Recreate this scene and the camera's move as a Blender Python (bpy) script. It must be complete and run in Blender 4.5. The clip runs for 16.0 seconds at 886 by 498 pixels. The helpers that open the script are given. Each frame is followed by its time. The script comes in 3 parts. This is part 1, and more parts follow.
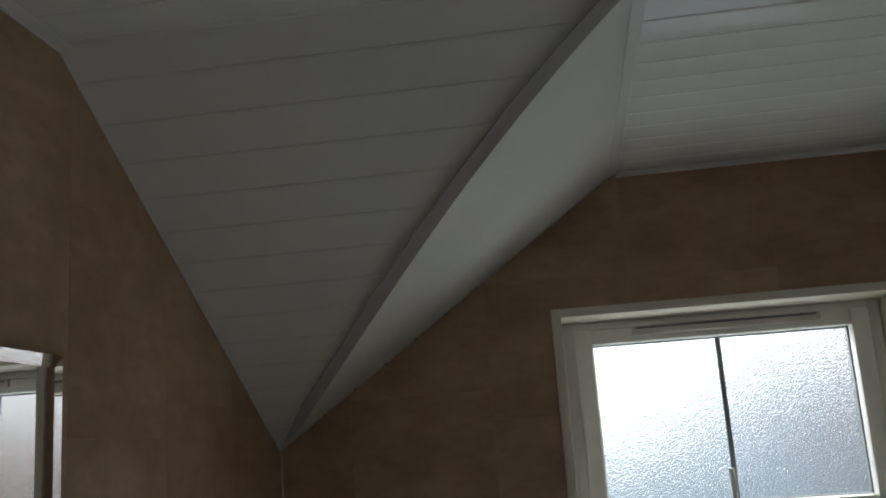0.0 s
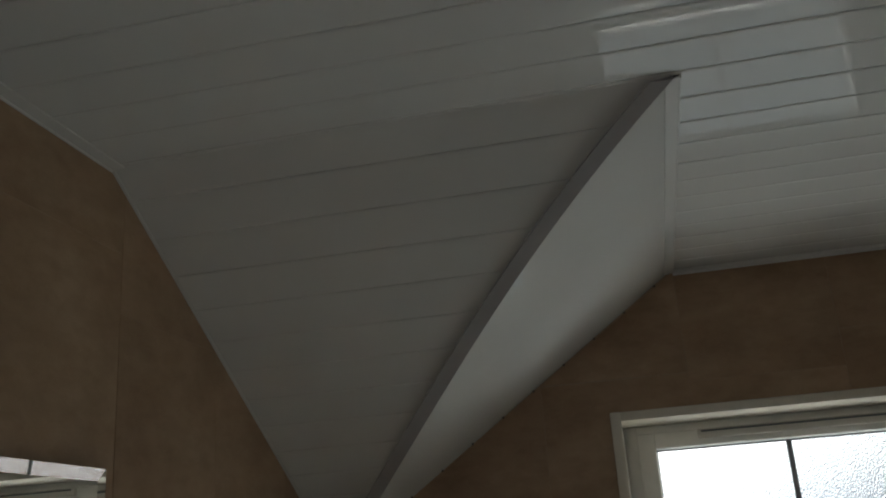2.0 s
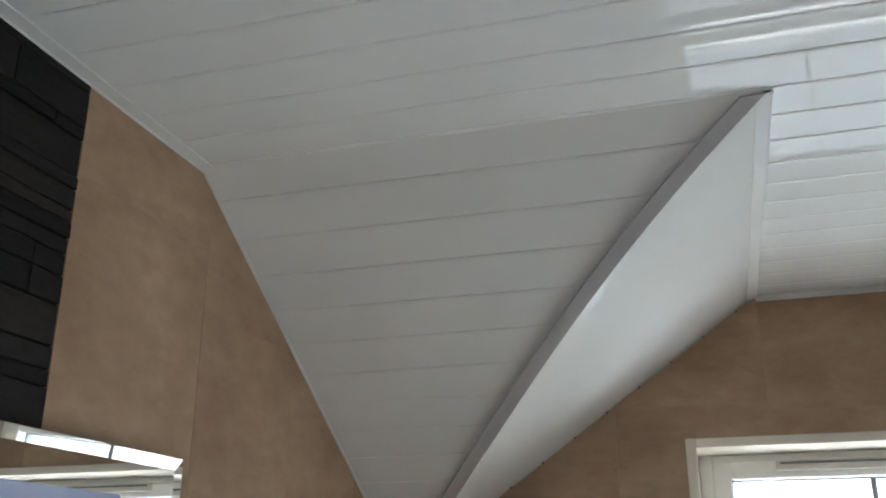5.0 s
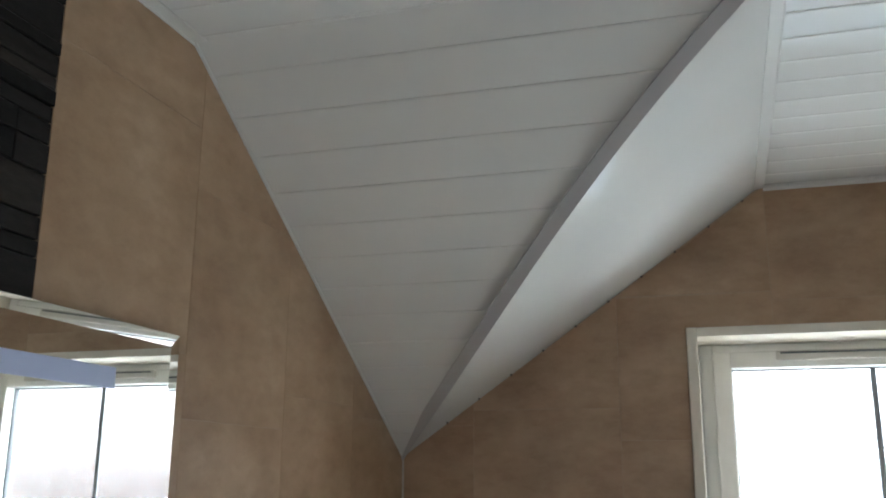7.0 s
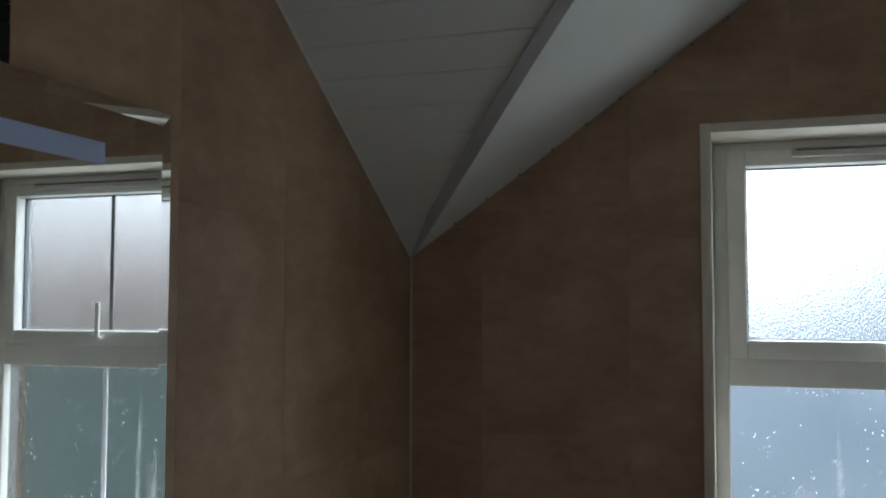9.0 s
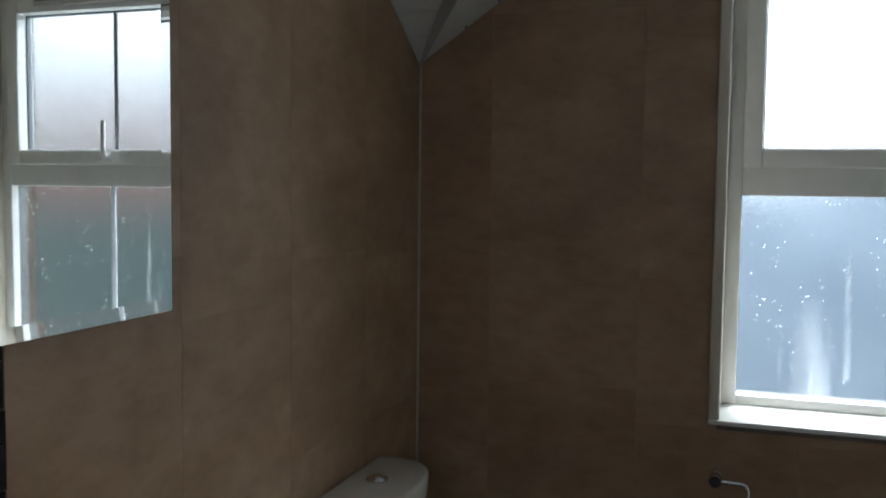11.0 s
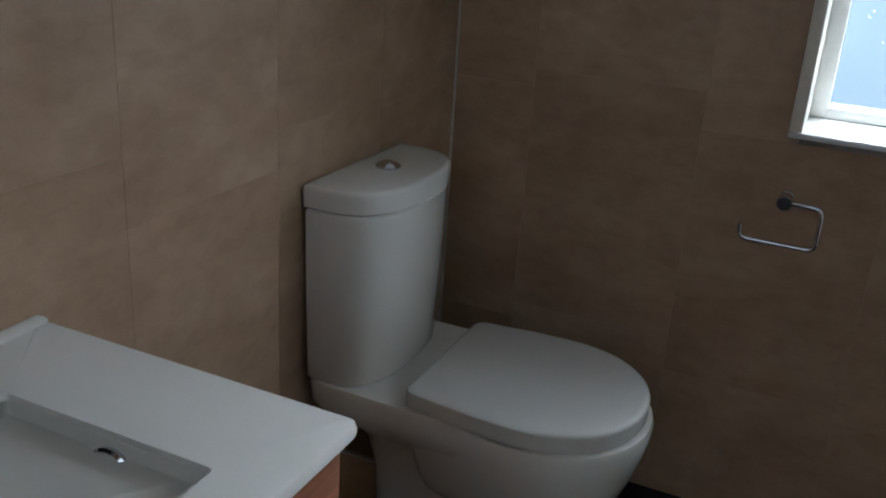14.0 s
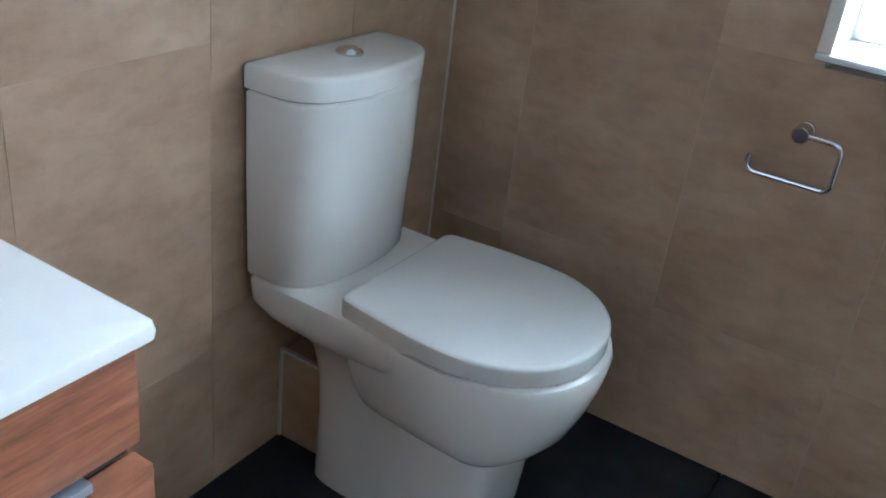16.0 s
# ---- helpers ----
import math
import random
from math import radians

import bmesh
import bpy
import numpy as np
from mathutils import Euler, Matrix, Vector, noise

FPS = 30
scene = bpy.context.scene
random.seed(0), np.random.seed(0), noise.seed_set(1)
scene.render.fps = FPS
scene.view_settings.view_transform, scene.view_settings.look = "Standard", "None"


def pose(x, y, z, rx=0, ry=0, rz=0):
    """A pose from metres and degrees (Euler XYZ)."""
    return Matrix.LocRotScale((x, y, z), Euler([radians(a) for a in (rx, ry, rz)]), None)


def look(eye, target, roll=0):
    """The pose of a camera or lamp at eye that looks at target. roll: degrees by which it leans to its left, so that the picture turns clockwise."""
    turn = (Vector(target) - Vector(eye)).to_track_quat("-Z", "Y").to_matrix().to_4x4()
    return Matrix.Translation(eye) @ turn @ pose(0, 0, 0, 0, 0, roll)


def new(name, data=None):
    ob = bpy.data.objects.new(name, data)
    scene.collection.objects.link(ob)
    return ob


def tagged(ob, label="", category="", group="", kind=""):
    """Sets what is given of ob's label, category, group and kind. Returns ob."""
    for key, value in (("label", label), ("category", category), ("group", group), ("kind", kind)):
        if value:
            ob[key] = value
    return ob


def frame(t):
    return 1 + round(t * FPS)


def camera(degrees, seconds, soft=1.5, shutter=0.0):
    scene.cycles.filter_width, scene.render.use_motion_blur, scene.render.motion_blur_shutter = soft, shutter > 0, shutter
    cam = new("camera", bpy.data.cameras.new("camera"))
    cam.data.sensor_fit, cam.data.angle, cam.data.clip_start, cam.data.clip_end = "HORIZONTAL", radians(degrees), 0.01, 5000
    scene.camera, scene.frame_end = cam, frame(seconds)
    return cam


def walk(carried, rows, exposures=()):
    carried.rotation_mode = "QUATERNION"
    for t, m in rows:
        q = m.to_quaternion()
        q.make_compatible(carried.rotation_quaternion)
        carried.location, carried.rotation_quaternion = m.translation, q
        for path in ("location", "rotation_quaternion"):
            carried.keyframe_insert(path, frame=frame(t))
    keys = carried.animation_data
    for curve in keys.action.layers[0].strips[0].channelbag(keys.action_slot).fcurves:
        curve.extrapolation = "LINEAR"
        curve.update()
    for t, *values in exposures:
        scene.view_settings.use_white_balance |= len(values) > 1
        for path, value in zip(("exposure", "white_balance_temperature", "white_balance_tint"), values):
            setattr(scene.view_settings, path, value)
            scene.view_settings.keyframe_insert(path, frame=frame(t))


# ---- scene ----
# Bathroom under a dormer. The corner of the two tiled walls is the origin: the long wall is x = 0, the window wall is y = 0.
ROOM_X, ROOM_Y = 1.95, -2.95
Z_CEIL, Z_EAVE = 2.361, 1.717
Y_BREAK, X_CHEEK = -1.069, 0.917
PLANK = 0.0893

cam = camera(51.61, 16.0, soft=2.0)
walk(cam, [
    (0, look((0.7437, -2.3248, 1.7130), (0.5020, -0.3827, 2.1250), -4.03)),
    (0.5, look((0.7635, -2.3069, 1.7048), (0.4620, -0.3927, 2.1999), -5.33)),
    (1, look((0.7786, -2.3025, 1.6986), (0.4431, -0.3851, 2.1583), -4.81)),
    (1.5, look((0.7917, -2.3070, 1.7028), (0.4293, -0.3947, 2.1628), -5.25)),
    (2, look((0.8049, -2.3148, 1.7234), (0.4213, -0.4550, 2.3513), -4.10)),
    (2.5, look((0.8031, -2.3211, 1.7413), (0.3725, -0.5243, 2.5071), -3.80)),
    (3, look((0.8056, -2.3206, 1.7478), (0.3710, -0.5802, 2.6322), -2.80)),
    (3.5, look((0.7994, -2.3247, 1.7470), (0.3101, -0.6031, 2.6396), -1.25)),
    (4, look((0.7985, -2.3195, 1.7308), (0.2825, -0.5683, 2.5474), -0.24)),
    (6.5, look((0.7936, -2.2847, 1.6844), (0.2402, -0.4415, 2.2291), -0.06)),
    (7, look((0.7923, -2.2657, 1.6757), (0.2278, -0.4074, 2.1532), 0.37)),
    (7.5, look((0.7906, -2.2481, 1.6612), (0.2139, -0.3798, 2.0821), 0.54)),
    (8, look((0.7937, -2.2248, 1.6369), (0.1992, -0.3385, 1.9340), 0.69)),
    (8.5, look((0.8039, -2.2163, 1.6177), (0.1901, -0.3242, 1.8259), 0.07)),
    (9, look((0.7990, -2.2067, 1.6091), (0.1853, -0.3064, 1.7206), 0.11)),
    (9.5, look((0.7834, -2.1962, 1.5805), (0.1726, -0.2918, 1.5902), 0.14)),
    (11.8, look((0.7921, -2.1412, 1.3414), (0.1532, -0.2695, 1.0439), 0.96)),
    (12, look((0.7824, -2.1181, 1.3297), (0.1478, -0.2567, 0.9659), 1.11)),
    (12.5, look((0.7311, -2.0280, 1.3211), (0.1504, -0.1892, 0.7906), 2.58)),
    (13, look((0.7563, -1.9580, 1.3008), (0.1886, -0.1367, 0.7003), 2.51)),
    (13.5, look((0.7806, -1.9180, 1.2946), (0.1128, -0.1556, 0.6251), 3.47)),
    (14, look((0.8320, -1.8758, 1.2783), (0.0749, -0.1733, 0.5516), 3.71)),
    (14.5, look((0.8403, -1.7975, 1.2558), (0.1190, -0.1177, 0.4447), 5.30)),
    (15, look((0.8464, -1.7335, 1.2472), (0.1498, -0.0671, 0.3882), 6.67)),
    (15.5, look((0.9069, -1.6814, 1.2373), (0.0819, -0.0842, 0.3607), 6.75)),
    (16, look((0.9860, -1.6397, 1.2293), (0.1009, -0.0982, 0.3125), 7.09)),
], exposures=[
    (0, -0.52, 6250, 4), (1.5, -0.56, 6300, 4), (2.0, -0.66, 6500, 4), (2.5, -0.08, 6300, 5), (3.0, 0.38, 6150, 6), (3.5, 0.65, 6100, 7), (4.2, 1.00, 6000, 7), (6.3, 1.32, 5950, 5), (7.0, 1.14, 5950, 5),
    (7.5, 0.62, 5950, 5), (8.0, 0.06, 5900, 4), (8.5, -0.30, 5850, 3), (9.0, -0.42, 5800, 3), (9.7, -0.32, 5750, 3),
    (11.8, -0.20, 5600, 3), (12.5, -0.06, 5450, 4), (13.0, 0.12, 5400, 6), (14.0, 0.42, 5250, 5), (14.5, 0.78, 5000, 4), (15.0, 1.30, 4850, 3), (16.0, 1.92, 4750, 2),
])

# ---- light ----
world = bpy.data.worlds.new("sky")
scene.world = world
world.use_nodes = True
wn = world.node_tree.nodes
sky = wn.new("ShaderNodeTexSky")
sky.sky_type = "NISHITA"
sky.sun_disc = False
sky.sun_elevation, sky.sun_rotation = radians(74), radians(13)
world.node_tree.links.new(sky.outputs[0], wn["Background"].inputs[0])
wn["Background"].inputs[1].default_value = 0.10

sun = new("sun", bpy.data.lights.new("sun", "SUN"))
sun.data.energy, sun.data.angle, sun.data.color = 4.0, radians(0.6), (1.0, 0.96, 0.90)
sun.matrix_world = look((0.06 * 4, 0.27 * 4, 4.0), (0, 0, 0))

sky_lamp = new("window_skylight", bpy.data.lights.new("window_skylight", "AREA"))
sky_lamp.data.shape, sky_lamp.data.size, sky_lamp.data.size_y = "RECTANGLE", 1.1, 0.6
sky_lamp.data.energy, sky_lamp.data.color = 24, (0.95, 0.97, 1.0)
sky_lamp.matrix_world = look((1.15, 0.66, 3.0), (1.13, 0.1, 0.95))



# Added fill for light from behind the camera; the source itself is unseen.
rear_fill = new("rear_fill_light", bpy.data.lights.new("rear_fill_light", "AREA"))
rear_fill.data.shape, rear_fill.data.size, rear_fill.data.size_y = "RECTANGLE", 0.80, 0.92
rear_fill.data.energy, rear_fill.data.color = 2.3, (0.98, 0.98, 0.97)
rear_fill.matrix_world = look((0.55, ROOM_Y - 0.03, 1.5), (0.55, 0.0, 1.5))


# ---- materials ----
def nodes_of(name, base=(0.8, 0.8, 0.8), rough=0.5, metal=0.0, spec=0.5):
    mat = bpy.data.materials.new(name)
    mat.use_nodes = True
    tree = mat.node_tree
    b = tree.nodes["Principled BSDF"]
    b.inputs["Base Color"].default_value = (*base, 1)
    b.inputs["Roughness"].default_value = rough
    b.inputs["Metallic"].default_value = metal
    b.inputs["Specular IOR Level"].default_value = spec
    return mat, tree, b


def noise_tex(tree, scale, detail=4, stretch=(1, 1, 1), rough=0.55, by_object=False):
    tc = tree.nodes.new("ShaderNodeTexCoord")
    mp = tree.nodes.new("ShaderNodeMapping")
    mp.inputs["Scale"].default_value = stretch
    tx = tree.nodes.new("ShaderNodeTexNoise")
    tx.inputs["Scale"].default_value, tx.inputs["Detail"].default_value, tx.inputs["Roughness"].default_value = scale, detail, rough
    tree.links.new(tc.outputs["Object"], mp.inputs["Vector"])
    if by_object:
        info = tree.nodes.new("ShaderNodeObjectInfo")
        mul = tree.nodes.new("ShaderNodeMath")
        mul.operation, mul.inputs[1].default_value = "MULTIPLY", 37.0
        tree.links.new(info.outputs["Random"], mul.inputs[0])
        tree.links.new(mul.outputs[0], mp.inputs["Location"])
    tree.links.new(mp.outputs[0], tx.inputs["Vector"])
    return tx.outputs["Fac"]


def ramp(tree, fac, stops):
    r = tree.nodes.new("ShaderNodeValToRGB")
    el = r.color_ramp.elements
    while len(el) < len(stops):
        el.new(0.5)
    for e, (p, c) in zip(el, stops):
        e.position, e.color = p, (*c, 1)
    tree.links.new(fac, r.inputs[0])
    return r.outputs[0]


def mix(tree, a, b, fac, mode="MIX"):
    m = tree.nodes.new("ShaderNodeMix")
    m.data_type, m.blend_type = "RGBA", mode
    for sock, val in ((m.inputs["Factor"], fac), (m.inputs["A"], a), (m.inputs["B"], b)):
        if isinstance(val, bpy.types.NodeSocket):
            tree.links.new(val, sock)
        elif isinstance(val, tuple):
            sock.default_value = (*val, 1)
        else:
            sock.default_value = val
    return m.outputs["Result"]


def bump(tree, b, height, strength, distance):
    n = tree.nodes.new("ShaderNodeBump")
    n.inputs["Strength"].default_value, n.inputs["Distance"].default_value = strength, distance
    tree.links.new(height, n.inputs["Height"])
    tree.links.new(n.outputs[0], b.inputs["Normal"])


def tile_material():
    """Matt beige travertine-look porcelain, cloudy with long horizontal veins."""
    mat, tree, b = nodes_of("beige_stone_tile", rough=0.42, spec=0.35)
    cloud = noise_tex(tree, 4.5, 7, (1, 1, 1.5), 0.62, True)
    blotch = noise_tex(tree, 17.0, 5, (1, 1, 2.2), 0.6, True)
    grain = noise_tex(tree, 220, 3, (1, 1, 1))
    c = ramp(tree, cloud, [(0.32, (0.31, 0.200, 0.118)), (0.52, (0.39, 0.264, 0.163)), (0.72, (0.47, 0.333, 0.217))])
    v = ramp(tree, blotch, [(0.35, (0.80, 0.77, 0.74)), (0.55, (1, 1, 1)), (0.7, (1.0, 1.0, 1.0))])
    c = mix(tree, c, v, 0.5, "MULTIPLY")
    g = ramp(tree, grain, [(0.3, (0.9, 0.9, 0.9)), (0.7, (1, 1, 1))])
    c = mix(tree, c, g, 0.5, "MULTIPLY")
    info = tree.nodes.new("ShaderNodeObjectInfo")
    tone = ramp(tree, info.outputs["Random"], [(0.0, (0.9, 0.88, 0.86)), (1.0, (1, 1, 1))])
    c = mix(tree, c, tone, 0.7, "MULTIPLY")
    tree.links.new(c, b.inputs["Base Color"])
    bump(tree, b, grain, 0.05, 0.001)
    return mat


def floor_material():
    mat, tree, b = nodes_of("black_slate", rough=0.55, spec=0.18)
    n = noise_tex(tree, 9, 6)
    c = ramp(tree, n, [(0.3, (0.010, 0.010, 0.012)), (0.6, (0.020, 0.020, 0.023)), (0.8, (0.040, 0.040, 0.045))])
    tree.links.new(c, b.inputs["Base Color"])
    bump(tree, b, n, 0.35, 0.004)
    return mat


def split_material():
    mat, tree, b = nodes_of("black_split_stone", rough=0.6, spec=0.2)
    info = tree.nodes.new("ShaderNodeObjectInfo")
    n = noise_tex(tree, 30, 6, (1, 1, 4), 0.6, True)
    c = ramp(tree, info.outputs["Random"], [(0.0, (0.004, 0.0035, 0.003)), (0.6, (0.011, 0.009, 0.008)), (1.0, (0.030, 0.024, 0.020))])
    c = mix(tree, c, ramp(tree, n, [(0.3, (0.5, 0.5, 0.5)), (0.7, (1.2, 1.2, 1.2))]), 0.8, "MULTIPLY")
    tree.links.new(c, b.inputs["Base Color"])
    bump(tree, b, n, 0.5, 0.003)
    return mat


def wood_material():
    mat, tree, b = nodes_of("walnut_veneer", rough=0.42)
    grain = noise_tex(tree, 14, 6, (1, 0.7, 7), 0.65)
    fine = noise_tex(tree, 60, 4, (1, 0.5, 12), 0.6)
    c = ramp(tree, grain, [(0.3, (0.11, 0.038, 0.017)), (0.52, (0.21, 0.078, 0.035)), (0.75, (0.30, 0.125, 0.06))])
    c = mix(tree, c, ramp(tree, fine, [(0.3, (0.6, 0.55, 0.5)), (0.6, (1, 1, 1))]), 0.55, "MULTIPLY")
    tree.links.new(c, b.inputs["Base Color"])
    bump(tree, b, fine, 0.1, 0.001)
    return mat


def plain(name, base, rough, metal=0.0, spec=0.5, vary=0.05, scale=8.0, dent=0.0):
    """A surface of one paint or glaze, with faint soiling at two scales."""
    mat, tree, b = nodes_of(name, base, rough, metal, spec)
    dark = tuple(v * (1 - vary) for v in base)
    n = noise_tex(tree, scale, 5)
    c = ramp(tree, n, [(0.3, dark), (0.65, base)])
    tree.links.new(c, b.inputs["Base Color"])
    r = tree.nodes.new("ShaderNodeMapRange")
    r.inputs["To Min"].default_value, r.inputs["To Max"].default_value = rough * 0.85, rough * 1.2
    tree.links.new(noise_tex(tree, scale * 6, 4), r.inputs["Value"])
    tree.links.new(r.outputs[0], b.inputs["Roughness"])
    if dent:
        bump(tree, b, n, dent, 0.002)
    return mat


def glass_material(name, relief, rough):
    """Obscure glass: small pebbled relief that blurs what lies behind. Its dark tint tones down the boosted backdrop.
    """
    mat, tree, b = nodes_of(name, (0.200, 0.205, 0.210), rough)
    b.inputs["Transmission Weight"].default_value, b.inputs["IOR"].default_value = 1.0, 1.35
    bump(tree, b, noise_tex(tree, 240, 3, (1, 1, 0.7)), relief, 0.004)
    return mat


def backdrop_material():
    """Glowing overcast sky over a hazy garden, with a brick house to one side and an added bright ground."""
    mat = bpy.data.materials.new("outside")
    mat.use_nodes = True
    tree = mat.node_tree
    tree.nodes.clear()
    out, em = tree.nodes.new("ShaderNodeOutputMaterial"), tree.nodes.new("ShaderNodeEmission")
    tc, sep = tree.nodes.new("ShaderNodeTexCoord"), tree.nodes.new("ShaderNodeSeparateXYZ")
    tree.links.new(tc.outputs["Object"], sep.inputs[0])

    def span(sock, lo, hi):
        m = tree.nodes.new("ShaderNodeMapRange")
        m.inputs["From Min"].default_value, m.inputs["From Max"].default_value = lo, hi
        m.interpolation_type = "SMOOTHSTEP"
        tree.links.new(sock, m.inputs["Value"])
        return m.outputs[0]
    h, across = sep.outputs["Z"], sep.outputs["X"]
    # The lower pane's streaky haze is painted here, into the glow behind it.
    haze = mix(tree, (0.27, 0.315, 0.36), (0.49, 0.55, 0.63), span(h, 0.3, 1.5))
    streaks = ramp(tree, noise_tex(tree, 5.0, 6, (1.7, 1, 0.6), 0.65), [(0.32, (0.40, 0.46, 0.54)), (0.5, (0.85, 0.88, 0.9)), (0.68, (1.4, 1.4, 1.38))])
    haze = mix(tree, haze, streaks, 1.0, "MULTIPLY")
    brick = mix(tree, (0.125, 0.155, 0.145), (0.32, 0.195, 0.165), span(h, 1.32, 1.62))
    low = mix(tree, haze, brick, span(across, 1.70, 2.0))
    lift = tree.nodes.new("ShaderNodeMath")
    lift.operation = "SUBTRACT"
    rise = tree.nodes.new("ShaderNodeMath")
    rise.operation, rise.inputs[1].default_value = "MULTIPLY", 0.36
    tree.links.new(span(across, 0.98, 1.42), rise.inputs[0])
    tree.links.new(h, lift.inputs[0])
    tree.links.new(rise.outputs[0], lift.inputs[1])
    # Bright ground added to light the ceiling and show in its gloss.
    low = mix(tree, low, (0.70, 0.73, 0.72), span(h, 0.42, 0.02))
    heavens = mix(tree, (3.5, 3.53, 3.55), (5.0, 5.0, 4.95), span(h, 2.1, 3.5))
    # Sky dimmed on this side so the long wall gets less light.
    heavens = mix(tree, heavens, (1.75, 1.78, 1.80), span(across, 1.6, 2.6))
    full = mix(tree, low, heavens, span(lift.outputs[0], 1.46, 1.88))
    tree.links.new(full, em.inputs[0])
    em.inputs[1].default_value = 6.5
    mat.cycles.emission_sampling = "FRONT_BACK"
    tree.links.new(em.outputs[0], out.inputs[0])
    return mat


TILE, FLOOR, SPLIT, WOOD = tile_material(), floor_material(), split_material(), wood_material()
PVC = plain("white_pvc_plank", (0.74, 0.745, 0.735), 0.022, vary=0.03, scale=5)
PVC_TRIM = plain("white_pvc_trim", (0.70, 0.70, 0.69), 0.3, vary=0.05)
# Grey stands in for the shade on the hip strip's turned-away face.
PVC_EDGE = plain("shaded_pvc_edge_trim", (0.42, 0.41, 0.42), 0.4, vary=0.06)
FRAME = plain("white_upvc", (0.80, 0.79, 0.755), 0.3, vary=0.06, scale=14)
VENT = plain("grey_vent_plastic", (0.56, 0.54, 0.50), 0.4, vary=0.08, scale=14)
# Cream tone holds the tiles' bounce and trim shade; the plastic is white.
LINING = plain("toned_reveal_lining", (0.72, 0.66, 0.56), 0.4, vary=0.10, scale=10)
CERAMIC = plain("white_glazed_ceramic", (0.620, 0.592, 0.530), 0.06, vary=0.02, scale=6)
SEAT = plain("white_seat_plastic", (0.550, 0.530, 0.480), 0.14, vary=0.02, scale=6)
CHROME = plain("chrome", (0.66, 0.66, 0.68), 0.07, 1.0, vary=0.08, scale=40)
SILVER = plain("silvered_glass", (0.90, 0.92, 0.92), 0.005, 1.0, vary=0.01)
GLASS_EDGE = plain("green_glass_edge", (0.25, 0.40, 0.35), 0.1)
FROST = plain("frosted_glass_band", (0.46, 0.54, 0.80), 0.35, vary=0.04)
GROUT = plain("grey_beige_grout", (0.40, 0.305, 0.215), 0.85, vary=0.2, scale=60)
PLASTER = plain("white_plaster", (0.78, 0.76, 0.72), 0.7, vary=0.08)
SEALANT = plain("white_sealant", (0.52, 0.47, 0.40), 0.4, vary=0.15, scale=40)
DARK = plain("dark_backing_and_shade", (0.015, 0.015, 0.016), 0.6)
GASKET = plain("grey_gasket", (0.10, 0.11, 0.12), 0.5)
STEEL = plain("dull_screw_steel", (0.10, 0.09, 0.08), 0.45, 0.6)
# Strong mottling stands in for the glints and dark facets of the reflector.
LENS = plain("mottled_lamp_glass", (0.38, 0.38, 0.40), 0.18, 0.9, vary=0.8, scale=130, dent=0.8)
ALU = plain("brushed_grey_metal", (0.45, 0.46, 0.48), 0.35, 0.9, vary=0.1, scale=60)


def backlit(name, share, rough_mask=False):
    """Thin white stuff that light shines through; a mask leaves parts of it clear."""
    mat, tree, b = nodes_of(name, (0.85, 0.87, 0.9), 0.4)
    tl, m, out = tree.nodes.new("ShaderNodeBsdfTranslucent"), tree.nodes.new("ShaderNodeMixShader"), tree.nodes["Material Output"]
    tl.inputs[0].default_value = (0.85, 0.88, 0.9, 1)
    m.inputs[0].default_value = share
    tree.links.new(b.outputs[0], m.inputs[1])
    tree.links.new(tl.outputs[0], m.inputs[2])
    last = m.outputs[0]
    if rough_mask:
        clear, top = tree.nodes.new("ShaderNodeBsdfTransparent"), tree.nodes.new("ShaderNodeMixShader")
        tc, sep = tree.nodes.new("ShaderNodeTexCoord"), tree.nodes.new("ShaderNodeSeparateXYZ")
        tree.links.new(tc.outputs["Generated"], sep.inputs[0])
        runs = noise_tex(tree, 40, 4, (1, 1, 0.08))
        fade = ramp(tree, sep.outputs["Z"], [(0.0, (1, 1, 1)), (0.35, (0.6, 0.6, 0.6)), (1.0, (0, 0, 0))])
        side = ramp(tree, sep.outputs["X"], [(0.0, (0, 0, 0)), (0.5, (1, 1, 1)), (1.0, (0, 0, 0))])
        cut = mix(tree, mix(tree, fade, side, 1.0, "MULTIPLY"), ramp(tree, runs, [(0.35, (0, 0, 0)), (0.6, (1, 1, 1))]), 1.0, "MULTIPLY")
        weak = tree.nodes.new("ShaderNodeMath")
        weak.operation, weak.inputs[1].default_value = "MULTIPLY", 0.42
        tree.links.new(cut, weak.inputs[0])
        tree.links.new(weak.outputs[0], top.inputs[0])
        tree.links.new(clear.outputs[0], top.inputs[1])
        tree.links.new(last, top.inputs[2])
        last = top.outputs[0]
    tree.links.new(last, out.inputs[0])
    return mat


SHADED_BAR = plain("shaded_glazing_bar", (0.22, 0.23, 0.24), 0.45)
DROP, LIT_BAR, LIMESCALE = backlit("drop_sparkle", 0.8), backlit("lit_glazing_bar", 0.12), backlit("limescale_runs", 0.12, True)
GLASS, SMOOTH_GLASS, OUTSIDE = glass_material("dimmed_obscure_glass", 0.6, 0.20), glass_material("dimmed_satin_glass", 0.16, 0.15), backdrop_material()


# ---- mesh helpers ----
def part(name, bm, material, parent=None, label="", smooth=False):
    bmesh.ops.recalc_face_normals(bm, faces=bm.faces)
    me = bpy.data.meshes.new(name)
    bm.to_mesh(me)
    bm.free()
    me.materials.append(material)
    if smooth:
        me.shade_smooth()
        me.set_sharp_from_angle(angle=radians(38))
    ob = new(name, me)
    ob.parent = parent
    return tagged(ob, label) if label else ob


